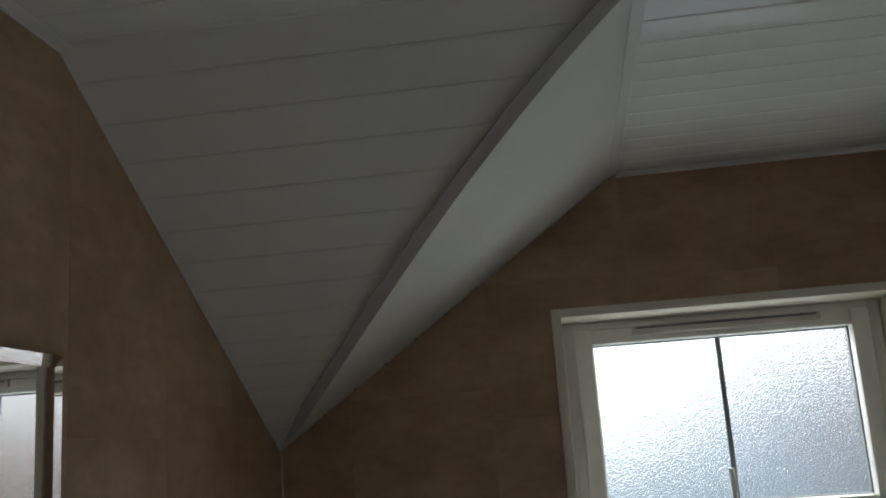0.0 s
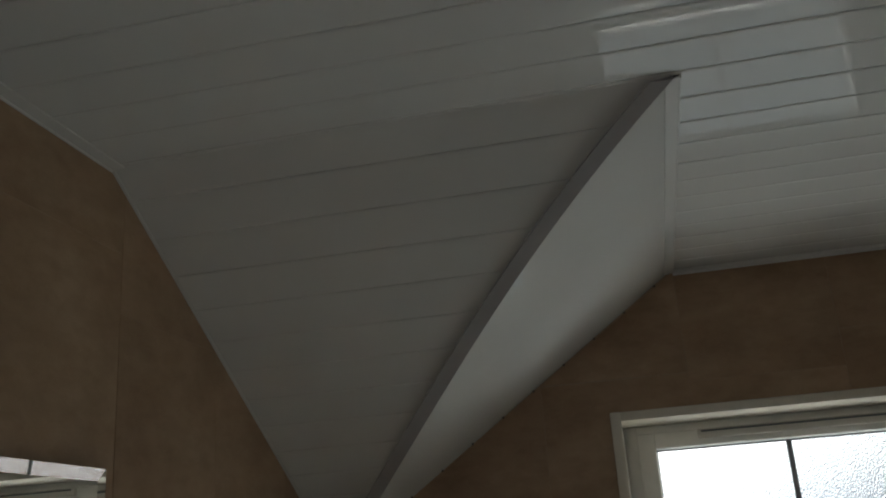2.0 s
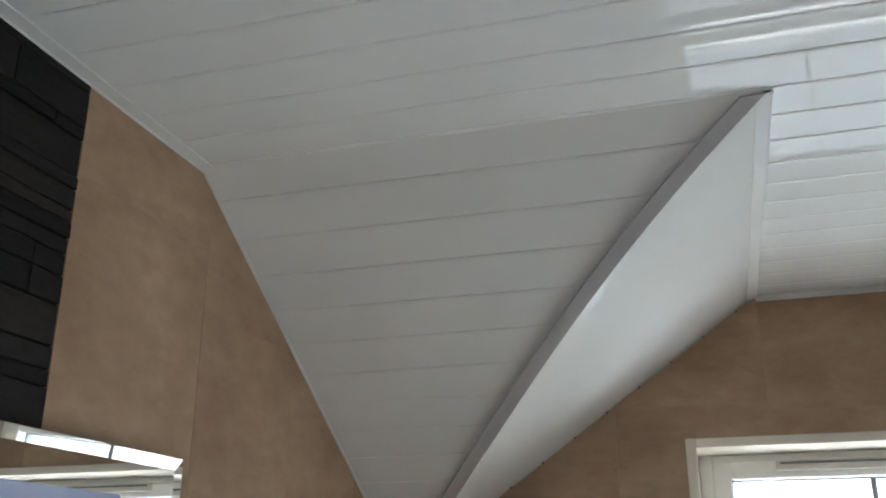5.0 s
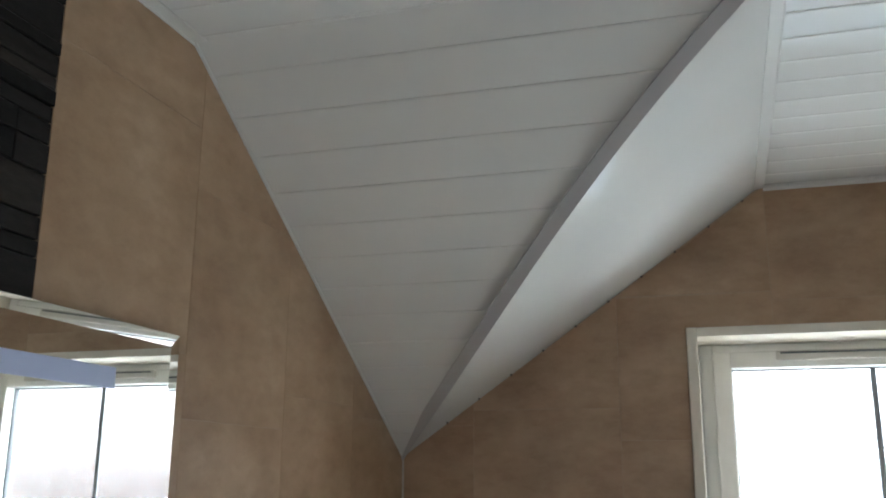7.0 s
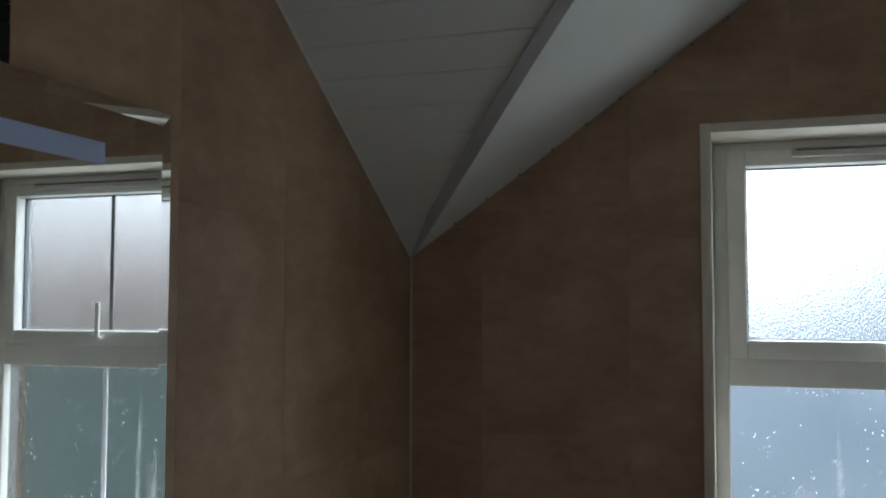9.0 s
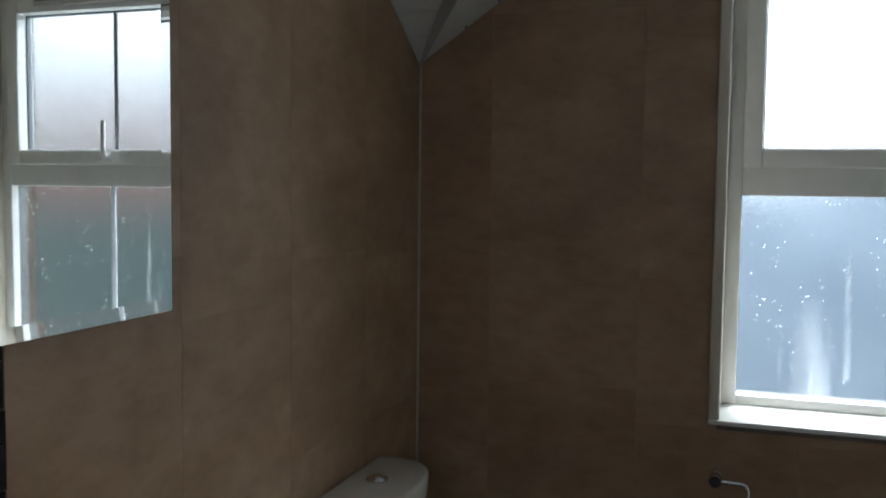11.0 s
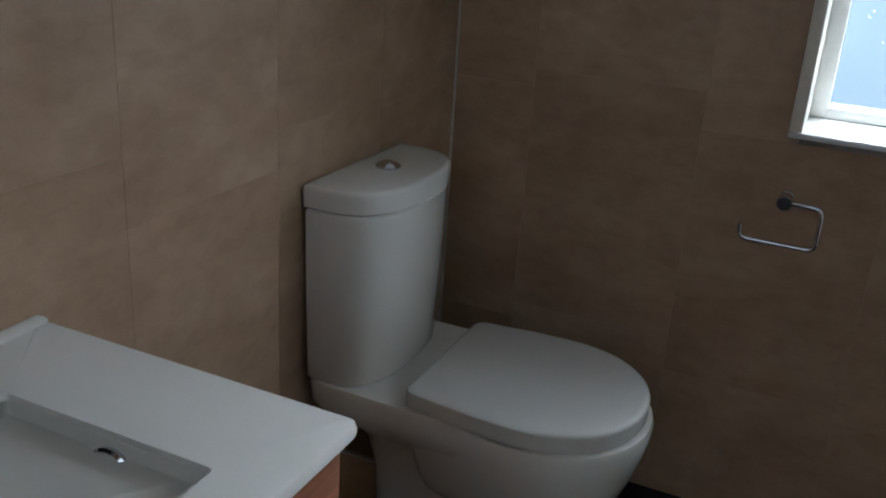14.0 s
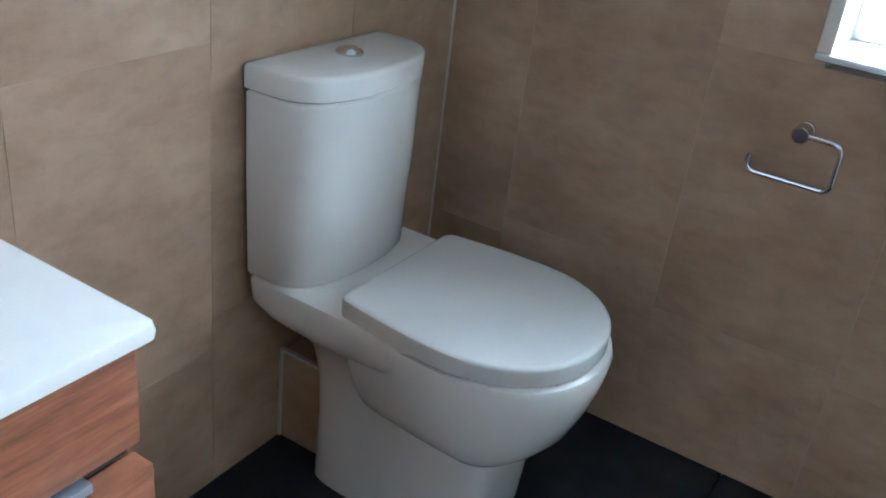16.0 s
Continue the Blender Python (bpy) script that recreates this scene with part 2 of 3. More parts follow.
def box(bm, lo, hi, bevel=0.0, seg=2):
    c = [(a + b) / 2 for a, b in zip(lo, hi)]
    s = [abs(b - a) for a, b in zip(lo, hi)]
    got = bmesh.ops.create_cube(bm, size=1, matrix=Matrix.LocRotScale(c, None, s))
    if bevel:
        edges = list({e for v in got["verts"] for e in v.link_edges})
        bmesh.ops.bevel(bm, geom=edges, offset=bevel, segments=seg, affect="EDGES", profile=0.5)
    return bm


def boxed(name, lo, hi, material, parent=None, bevel=0.002, label="", seg=2):
    return part(name, box(bmesh.new(), lo, hi, bevel, seg), material, parent, label, smooth=True)


def loft(bm, rings, cap=True):
    vs = [[bm.verts.new(p) for p in ring] for ring in rings]
    n = len(vs[0])
    for a, b in zip(vs, vs[1:]):
        for i in range(n):
            bm.faces.new((a[i], a[(i + 1) % n], b[(i + 1) % n], b[i]))
    if cap:
        bm.faces.new(vs[0][::-1])
        bm.faces.new(vs[-1])
    return bm


def tube(bm, path, radius, sides=12):
    """A round bar along a list of points."""
    pts = [Vector(p) for p in path]
    rings = []
    up = Vector((0, 0, 1))
    for i, p in enumerate(pts):
        d = (pts[min(i + 1, len(pts) - 1)] - pts[max(i - 1, 0)]).normalized()
        ref = up if abs(d.dot(up)) < 0.95 else Vector((0, 1, 0))
        u = d.cross(ref).normalized()
        w = d.cross(u)
        up = -w if abs(d.dot(Vector((0, 0, 1)))) < 0.95 else up
        rings.append([p + radius * (math.cos(a) * u + math.sin(a) * w) for a in [2 * math.pi * k / sides for k in range(sides)]])
    return loft(bm, rings)


def rounded_path(corners, radius, steps=6):
    out = [Vector(corners[0])]
    for a, b, c in zip(corners, corners[1:], corners[2:]):
        a, b, c = Vector(a), Vector(b), Vector(c)
        p, q = b + (a - b).normalized() * radius, b + (c - b).normalized() * radius
        for k in range(steps + 1):
            s = k / steps
            out.append((1 - s) ** 2 * p + 2 * s * (1 - s) * b + s * s * q)
    return out + [Vector(corners[-1])]


def lathe(bm, profile, centre, axis="z", sides=40):
    rings = []
    for r, h in profile:
        ring = []
        for k in range(sides):
            a = 2 * math.pi * k / sides
            u, v = r * math.cos(a), r * math.sin(a)
            ring.append(Vector(centre) + Vector((u, v, h) if axis == "z" else (u, h, v) if axis == "y" else (h, u, v)))
        rings.append(ring)
    return loft(bm, rings)


def clip_poly(poly, a, b, c):
    """Keeps the part of a convex polygon where a*u + b*v <= c."""
    out = []
    for p, q in zip(poly, poly[1:] + poly[:1]):
        dp, dq = a * p[0] + b * p[1] - c, a * q[0] + b * q[1] - c
        if dp <= 0:
            out.append(p)
        if dp * dq < 0:
            s = dp / (dp - dq)
            out.append((p[0] + s * (q[0] - p[0]), p[1] + s * (q[1] - p[1])))
    return out


def slab(bm, poly, at, thick, edge):
    """A piece of tile: a polygon with thickness and a small chamfer. at(u, v, d) gives the place at depth d from the wall."""
    n = len(poly)
    area = sum(p[0] * q[1] - q[0] * p[1] for p, q in zip(poly, poly[1:] + poly[:1]))
    if area < 0:
        poly = poly[::-1]
    inner = []
    for i in range(n):
        o, p, q = Vector(poly[i - 1]), Vector(poly[i]), Vector(poly[(i + 1) % n])
        e, f = (p - o).normalized(), (q - p).normalized()
        n1, n2 = Vector((-e.y, e.x)), Vector((-f.y, f.x))
        m = n1 + n2
        inner.append(p + m * (edge / max(m.dot(n1), 0.2)))
    return loft(bm, [[at(*p, 0.0) for p in poly], [at(*p, thick - edge) for p in poly], [at(*p, thick) for p in inner]])


def tidy(poly):
    out = [p for i, p in enumerate(poly) if (Vector(p) - Vector(poly[i - 1])).length > 0.004]
    if len(out) < 3:
        return []
    area = abs(sum(p[0] * q[1] - q[0] * p[1] for p, q in zip(out, out[1:] + out[:1]))) / 2
    return out if area > 4e-4 else []


# ---- floor and outer shell ----
floor = tagged(new("floor"), "dark grey slate-look floor tiles", "floor", kind="structure")
part("grout_bed", box(bmesh.new(), (-0.1, ROOM_Y - 0.1, -0.12), (ROOM_X + 0.1, 0.1, -0.008)), DARK, floor)

west = tagged(new("wall_west"), "beige stone-look tiled wall with a black split-stone band", "wall", kind="structure")
north = tagged(new("wall_north"), "beige stone-look tiled wall round a white window", "wall", kind="structure")
TK = 0.008
SPLIT_Y0, SPLIT_Y1 = -1.800, -1.366
bm = bmesh.new()
box(bm, (-0.12, ROOM_Y - 0.1, -0.1), (-0.0007, SPLIT_Y0, Z_CEIL + 0.1))
box(bm, (-0.12, SPLIT_Y1, -0.1), (-0.0007, 0.3, Z_CEIL + 0.1))
part("backing", bm, GROUT, west)
part("backing", box(bmesh.new(), (-0.12, SPLIT_Y0, -0.1), (-TK - 0.001, SPLIT_Y1, Z_CEIL + 0.1)), DARK, west)

WX0, WX1, WZ0, WZ1 = 0.740, 1.560, 0.880, 2.000      # the window's opening
bm = bmesh.new()
for lo, hi in (((-0.001, 0.0007, -0.1), (WX0 - 0.004, 0.30, Z_CEIL + 0.1)), ((WX1 + 0.004, 0.0007, -0.1), (ROOM_X + 0.1, 0.30, Z_CEIL + 0.1)),
               ((WX0 - 0.004, 0.0007, -0.1), (WX1 + 0.004, 0.30, WZ0 - 0.024)), ((WX0 - 0.004, 0.0007, WZ1 + 0.004), (WX1 + 0.004, 0.30, Z_CEIL + 0.1))):
    box(bm, lo, hi)
part("backing", bm, GROUT, north)

# Unseen wall, left white to throw light back into the room.
east = tagged(part("wall_east", box(bmesh.new(), (ROOM_X, ROOM_Y - 0.1, -0.1), (ROOM_X + 0.1, TK, Z_CEIL + 0.1)), PLASTER), "unseen plain wall, kept white to bounce light", "wall", kind="structure")
RX0, RX1, RZ0, RZ1 = 0.10, 1.00, 1.0, 2.0            # opening added for the rear fill lamp
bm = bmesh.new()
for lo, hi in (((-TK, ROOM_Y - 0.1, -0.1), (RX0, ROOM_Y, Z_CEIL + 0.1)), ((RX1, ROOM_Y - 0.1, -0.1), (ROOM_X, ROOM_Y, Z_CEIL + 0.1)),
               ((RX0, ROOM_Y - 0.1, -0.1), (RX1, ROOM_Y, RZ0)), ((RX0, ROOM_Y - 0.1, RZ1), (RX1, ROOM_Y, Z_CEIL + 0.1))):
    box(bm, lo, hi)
south = tagged(part("wall_south", bm, TILE), "unseen beige tiled wall with an opening added for the fill lamp", "wall", kind="structure")

# Unseen window, added only to house the rear fill lamp.
added_window = tagged(new("added_rear_window"), "unseen white plastic window, added round the rear fill lamp", "window", kind="structure")
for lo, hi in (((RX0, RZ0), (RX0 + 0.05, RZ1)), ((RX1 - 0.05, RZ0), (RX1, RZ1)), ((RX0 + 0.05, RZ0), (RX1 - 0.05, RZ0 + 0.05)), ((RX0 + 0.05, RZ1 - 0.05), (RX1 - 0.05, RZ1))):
    boxed("window_frame", (lo[0], ROOM_Y - 0.095, lo[1]), (hi[0], ROOM_Y - 0.045, hi[1]), FRAME, added_window, 0.004)
boxed("pane", (RX0 + 0.04, ROOM_Y - 0.078, RZ0 + 0.04), (RX1 - 0.04, ROOM_Y - 0.072, RZ1 - 0.04), GLASS, added_window, 0)

# ---- ceiling: flat boards, sloping boards, plain dormer cheek ----
SLOPE = (Z_CEIL - Z_EAVE) / -Y_BREAK


def slope_z(y):
    return Z_EAVE - SLOPE * y


def board_profile():
    """Across one board: a narrow V joint and a slightly bowed face; (offset, height below)."""
    return [(0.0, 0.0050), (0.0009, 0.0012), (0.0024, 0.0004), (0.0050, 0.0001), (0.011, 0.0), (PLANK * 0.3, -0.0002), (PLANK * 0.7, -0.0002), (PLANK - 0.009, 0.0), (PLANK - 0.0048, 0.0001), (PLANK - 0.0010, 0.0013)]


def board_rows(start, end, joint):
    """Cuts from start to end, with joints at joint + k boards."""
    cuts = []
    k = math.floor((start - joint) / PLANK) - 1
    while joint + k * PLANK < end:
        for o, h in board_profile():
            s = joint + k * PLANK + o
            if start < s < end:
                cuts.append((s, h))
        k += 1
    return [(start, 0.0)] + cuts + [(end, 0.0)]


def hip_x(s):
    """The hip, from the flat ceiling (0) down to the corner (1); the plastic sheet bows a little, a curve fitted to the
    camera's view.
    """
    return max(0.905 * (1 - s) - 0.28 * s * (1 - s) ** 2.6 - 0.065 * s * s * (1 - s), 0.0)


def on_slope_at(x, s):
    return Vector((x, Y_BREAK * (1 - s), Z_CEIL + (Z_EAVE - Z_CEIL) * s))


bm = bmesh.new()


def strip(rows, place, lo, hi):
    """Faces across rows of boards; lo and hi give the ends of each row."""
    last = None
    for s, h in rows:
        pair = [bm.verts.new(place(e, s, h)) for e in (lo(s), hi(s))]
        if last:
            bm.faces.new((last[0], last[1], pair[1], pair[0]))
        last = pair


JOINT_FLAT = -1.077
strip(board_rows(ROOM_Y, Y_BREAK, JOINT_FLAT), lambda x, y, h: (x, y, Z_CEIL + h), lambda s: 0.0, lambda s: ROOM_X)
strip(board_rows(Y_BREAK, 0.0, JOINT_FLAT), lambda x, y, h: (x, y, Z_CEIL + h), lambda s: X_CHEEK, lambda s: ROOM_X)
LEN = math.hypot(Y_BREAK, Z_CEIL - Z_EAVE)
cy, cz = -Y_BREAK / LEN, -(Z_CEIL - Z_EAVE) / LEN
strip(board_rows(0.0, LEN, 0.072), lambda x, s, h: (x, Y_BREAK + s * cy - h * cz, Z_CEIL + s * cz + h * cy),
      lambda s: 0.0, lambda s: hip_x(s / LEN))
ceiling = tagged(part("ceiling", bm, PVC, smooth=True), "glossy white plastic-clad boarded ceiling, flat and sloping", "ceiling", kind="structure")

a, b, c = (0.0, 0.0, Z_EAVE), (X_CHEEK, 0.0, Z_CEIL), (X_CHEEK, Y_BREAK, Z_CEIL)
nrm = (Vector(b) - Vector(a)).cross(Vector(c) - Vector(a)).normalized()
nrm = nrm if nrm.z < 0 else -nrm
bm = bmesh.new()
rows = []
for k in range(25):
    s = k / 24
    p, q = on_slope_at(hip_x(s), s), Vector((0.903 * (1 - s), 0.0, Z_EAVE + (Z_CEIL - 0.004 - Z_EAVE) * (1 - s)))
    rows.append([bm.verts.new(p.lerp(q, m / 8)) for m in range(9)])
for r, t in zip(rows, rows[1:]):
    for m in range(8):
        bm.faces.new((r[m], r[m + 1], t[m + 1], t[m]))
cheek = tagged(part("ceiling_cheek", bm, PVC, smooth=True), "plain glossy white plastic dormer cheek panel", "ceiling", kind="structure")
for k in range(10):
    x = 0.867 - 0.0828 * k
    p = Vector((x, -0.012, Z_EAVE + (Z_CEIL - Z_EAVE) * x / X_CHEEK)) + nrm * 0.0005
    bm = bmesh.new()
    bmesh.ops.create_uvsphere(bm, u_segments=10, v_segments=6, radius=0.003, matrix=Matrix.Translation(p))
    part("screw", bm, STEEL, cheek, smooth=True)

roof = tagged(part("ceiling_deck", box(bmesh.new(), (-0.12, ROOM_Y - 0.1, Z_CEIL + 0.03), (ROOM_X + 0.1, 0.3, Z_CEIL + 0.12)), DARK), "dark roof deck above the ceiling", "ceiling", kind="structure")


def angle_trim(name, p, q, n1, w1, n2, w2, material, label, thick=0.0025):
    """An L of thin plastic along p to q: one leg along n1, one along n2."""
    p, q, n1, n2 = Vector(p), Vector(q), Vector(n1).normalized(), Vector(n2).normalized()
    bm = bmesh.new()
    t = thick
    sec = [(0, 0), (w1, 0), (w1, t), (t, t), (t, w2), (0, w2)]
    loft(bm, [[e + n1 * u + n2 * w for u, w in sec] for e in (p, q)])
    return tagged(part(name, bm, material), label, "trim", kind="structure")


down_slope = Vector((0, cy, cz))
slope_n = Vector((0, cz, -cy))        # out of the slope, into the room
flat_n = Vector((0, 0, -1))
# cover strip over the hip between slope and cheek, its shade painted as grey
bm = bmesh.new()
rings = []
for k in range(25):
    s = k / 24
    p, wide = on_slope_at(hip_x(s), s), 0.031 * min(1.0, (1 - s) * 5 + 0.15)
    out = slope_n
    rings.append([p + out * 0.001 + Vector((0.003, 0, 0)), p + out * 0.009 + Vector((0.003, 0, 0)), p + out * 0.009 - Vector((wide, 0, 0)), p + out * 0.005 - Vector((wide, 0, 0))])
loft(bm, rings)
tagged(part("trim", bm, PVC_EDGE), "plastic corner strip along the ceiling hip, shaded by its grey colour", "trim", kind="structure")
# joint strip between cheek and flat ceiling, and cornice strips along the walls
angle_trim("trim", (X_CHEEK + 0.003, Y_BREAK, Z_CEIL - 0.001), (X_CHEEK + 0.003, -0.004, Z_CEIL - 0.001), (-0.97, 0, -0.22), 0.024, (0, 0, -1), 0.004, PVC_TRIM, "white plastic strip between cheek and flat ceiling")
angle_trim("trim", (0.0005, ROOM_Y, Z_CEIL - 0.001), (0.0005, Y_BREAK, Z_CEIL - 0.001), (1, 0, 0), 0.024, (0, 0, -1), 0.006, PVC_TRIM, "white plastic edge strip where ceiling meets tiles")
angle_trim("trim", Vector((0.0005, Y_BREAK, Z_CEIL)) + slope_n * 0.001, Vector((0.0005, 0, Z_EAVE)) + slope_n * 0.001, (1, 0, 0), 0.005, slope_n, 0.003, PVC_TRIM, "white plastic edge strip along the sloping ceiling")
angle_trim("trim", (X_CHEEK, -0.0005, Z_CEIL - 0.001), (ROOM_X, -0.0005, Z_CEIL - 0.001), (0, -1, 0), 0.022, (0, 0, -1), 0.010, PVC_TRIM, "white plastic edge strip over the window wall")
tagged(boxed("trim", (0.0, -0.005, 0.0), (0.005, -0.0, Z_EAVE - 0.004), SEALANT, None, 0.002), "white sealant bead in the wall corner", "trim", kind="structure")

# ---- window ----
window = tagged(new("window_1"), "white plastic window with obscure glass and top-hung casement", "window", kind="structure")
FY = 0.165                                  # face of the fixed frame
# reveal linings and corner trims
boxed("reveal_lining", (WX0 - 0.004, 0.0, WZ0), (WX0, 0.24, WZ1), LINING, window, 0.001)
boxed("reveal_lining", (WX1, 0.0, WZ0), (WX1 + 0.004, 0.24, WZ1), LINING, window, 0.001)
boxed("reveal_lining", (WX0 - 0.004, 0.0, WZ1), (WX1 + 0.004, 0.24, WZ1 + 0.004), LINING, window, 0.001)
boxed("corner_trim", (0.717, -0.012, WZ0 + 0.006), (WX0 + 0.002, 0.003, 2.021), LINING, window, 0.003)
boxed("corner_trim", (WX1 - 0.002, -0.012, WZ0 + 0.006), (1.583, 0.003, 2.021), LINING, window, 0.003)
boxed("corner_trim", (WX0 + 0.002, -0.0115, WZ1 - 0.002), (WX1 - 0.002, 0.003, 2.0205), LINING, window, 0.003)
boxed("window_sill", (0.717, -0.014, WZ0 - 0.006), (1.583, 0.235, WZ0 + 0.006), FRAME, window, 0.004)


def frame_bars(name, x0, x1, z0, z1, y0, y1, left, right, low, high, material, bevel=0.004):
    for lo, hi in (((x0, y0, z0), (x0 + left, y1, z1)), ((x1 - right, y0, z0), (x1, y1, z1)),
                   ((x0 + left - .001, y0 + .0006, z0), (x1 - right + .001, y1, z0 + low)), ((x0 + left - .001, y0 + .0006, z1 - high), (x1 - right + .001, y1, z1))):
        boxed(name, lo, hi, material, window, bevel)


TR0, TR1 = 1.400, 1.469                      # transom
frame_bars("window_frame", WX0, WX1, WZ0 + 0.006, WZ1, FY, 0.235, 0.034, 0.034, 0.024, 0.022, FRAME)
boxed("transom", (WX0 + 0.033, FY + 0.001, TR0), (WX1 - 0.033, 0.234, TR1), FRAME, window, 0.004)
frame_bars("casement_frame", WX0 + 0.033, WX1 - 0.033, TR1 - 0.002, WZ1 - 0.020, FY - 0.012, 0.234, 0.045, 0.045, 0.046, 0.042, FRAME, 0.006)
GX0, GX1 = WX0 + 0.078, WX1 - 0.078
frame_bars("gasket", GX0 - 0.001, GX1 + 0.001, TR1 + 0.043, WZ1 - 0.061, 0.192, 0.210, 0.004, 0.004, 0.004, 0.004, GASKET, 0.001)
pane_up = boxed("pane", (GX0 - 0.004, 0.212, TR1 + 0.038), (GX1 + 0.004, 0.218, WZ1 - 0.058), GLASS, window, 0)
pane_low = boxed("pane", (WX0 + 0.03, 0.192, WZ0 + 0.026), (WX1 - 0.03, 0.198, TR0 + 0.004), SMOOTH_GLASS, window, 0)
# Panes cast no shadow, so daylight enters undimmed by their tint.
for p in (pane_up, pane_low):
    p.visible_shadow = False
BAR = (GX0 + GX1) / 2
# Upper bar is grey for its backlit shade, lower one translucent to look lit.
boxed("glazing_bar", (BAR - 0.007, 0.206, TR1 + 0.04), (BAR + 0.007, 0.2115, WZ1 - 0.06), SHADED_BAR, window, 0.002)
boxed("glazing_bar", (BAR - 0.008, 0.186, WZ0 + 0.02), (BAR + 0.008, 0.1915, TR0), LIT_BAR, window, 0.002)
drops = bmesh.new()
rd = random.Random(11)
clusters = [(rd.uniform(WX0 + 0.06, WX1 - 0.08), rd.uniform(WZ0 + 0.08, TR0 - 0.06)) for k in range(16)]
for k in range(460):
    if k < 250:
        cx, cz = clusters[k % 16]
        x, z = rd.gauss(cx, 0.022), rd.gauss(cz, 0.028)
    elif k < 400:
        x, z = rd.uniform(WX0 + 0.05, WX1 - 0.05), rd.uniform(WZ0 + 0.05, TR0 - 0.03)
    else:
        x, z = rd.uniform(WX0 + 0.04, WX1 - 0.04), TR0 - 0.004 - abs(rd.gauss(0, 0.008))
    if not (WX0 + 0.038 < x < WX1 - 0.038 and WZ0 + 0.034 < z < TR0 - 0.002):
        continue
    r = rd.choice((0.0004, 0.0004, 0.0005, 0.0006, 0.0008, 0.0011))
    bmesh.ops.create_uvsphere(drops, u_segments=8, v_segments=5, radius=r, matrix=Matrix.LocRotScale((x, 0.192, z), None, (1, 0.5, rd.choice((1, 1.2, 1.8)))))
# Drops are white and shadowless; their sparkle is put into the material.
tagged(part("water_drop", drops, DROP, window, "water drops whitened to stand for their sparkle", smooth=True), kind="stuff")
for ob in window.children:
    if ob.name.startswith("water_drop"):
        ob.visible_shadow = False
streak = boxed("water_streak", (0.895, 0.1900, WZ0 + 0.03), (1.005, 0.1912, WZ0 + 0.29), LIMESCALE, window, 0, "whitish limescale runs on the lower pane")
streak.visible_shadow = False
for x0, x1, z0, z1 in ((1.012, 1.036, 0.96, TR0 - 0.02), (0.868, 0.880, WZ0 + 0.03, 1.15)):
    run_mark = boxed("water_streak", (x0, 0.1900, z0), (x1, 0.1912, z1), LIMESCALE, window, 0, "thin whitish limescale run")
    run_mark.visible_shadow = False
vent = boxed("trickle_vent", (0.925, FY - 0.026, 1.955), (1.405, FY - 0.011, 1.978), VENT, window, 0.003, "grey-white slotted trickle vent")
# Slot drawn as a raised dark strip in place of its shade.
boxed("slot_shade", (0.935, FY - 0.0275, 1.970), (1.395, FY - 0.025, 1.975), GASKET, vent, 0.0005)
handle = boxed("handle_base", (BAR - 0.024, FY - 0.024, 1.478), (BAR + 0.024, FY - 0.011, 1.502), FRAME, window, 0.004, "white casement handle")
bm = bmesh.new()
tube(bm, rounded_path([(BAR - 0.018, FY - 0.02, 1.490), (BAR - 0.018, FY - 0.045, 1.490), (BAR - 0.022, FY - 0.048, 1.60)], 0.012), 0.007)
part("lever", bm, FRAME, handle, smooth=True)

bm = bmesh.new()
bm.faces.new([bm.verts.new(p) for p in ((-1.6, 1.2, -1.9), (5.5, 1.2, -1.9), (5.5, 1.2, 4.6), (-1.6, 1.2, 4.6))])
bm.normal_update()
me = bpy.data.meshes.new("backdrop")
bm.to_mesh(me)
bm.free()
me.materials.append(OUTSIDE)
outside = tagged(new("backdrop", me), "glowing sky, hazy garden, brick house and an added bright ground band", "backdrop", kind="structure")
FAR, MID = 3.26, Vector((0.79, -2.25, 1.6))          # the view, set back to nine metres from the window
outside.matrix_world = Matrix.Translation(MID - FAR * MID) @ Matrix.Diagonal((FAR, FAR, FAR, 1))

# ---- mirror ----
MX, MY0, MY1, MZ0, MZ1, BV = 0.027, -1.888, -1.088, 1.238, 1.872, 0.018
mirror = tagged(new("wall_mirror"), "large rectangular wall mirror with a pale blue frosted strip", "mirror")
boxed("backing_board", (0.0004, MY0 + 0.05, MZ0 + 0.05), (MX - 0.0105, MY1 - 0.05, MZ1 - 0.05), DARK, mirror, 0.001)
bm = bmesh.new()
outer = [(MY0, MZ0), (MY1, MZ0), (MY1, MZ1), (MY0, MZ1)]
inner = [(MY0 + BV, MZ0 + BV), (MY1 - BV, MZ0 + BV), (MY1 - BV, MZ1 - BV), (MY0 + BV, MZ1 - BV)]
LEAN = 0.0058                                # one side stands a little further off the wall, to fit the reflection in the camera's view


def mirror_x(y):
    return MX + LEAN * (y - MY1)


vi, vo = [bm.verts.new((mirror_x(p[0]), *p)) for p in inner], [bm.verts.new((mirror_x(p[0]) + 0.0014, *p)) for p in outer]
bm.faces.new(vi)
for i in range(4):
    bm.faces.new((vi[i], vo[i], vo[(i + 1) % 4], vi[(i + 1) % 4]))
part("mirror_glass", bm, SILVER, mirror)
bm = bmesh.new()
loft(bm, [[(mirror_x(p[0]) - 0.0055, *p) for p in outer], [(mirror_x(p[0]) + 0.0013, *p) for p in outer]], cap=False)
bm.faces.new([bm.verts.new((mirror_x(p[0]) - 0.0055, *p)) for p in outer])
part("glass_edge", bm, GLASS_EDGE, mirror)
bm = bmesh.new()
y0, y1, z0, z1 = MY0 + 0.141, MY1 - 0.141, 1.782, 1.810
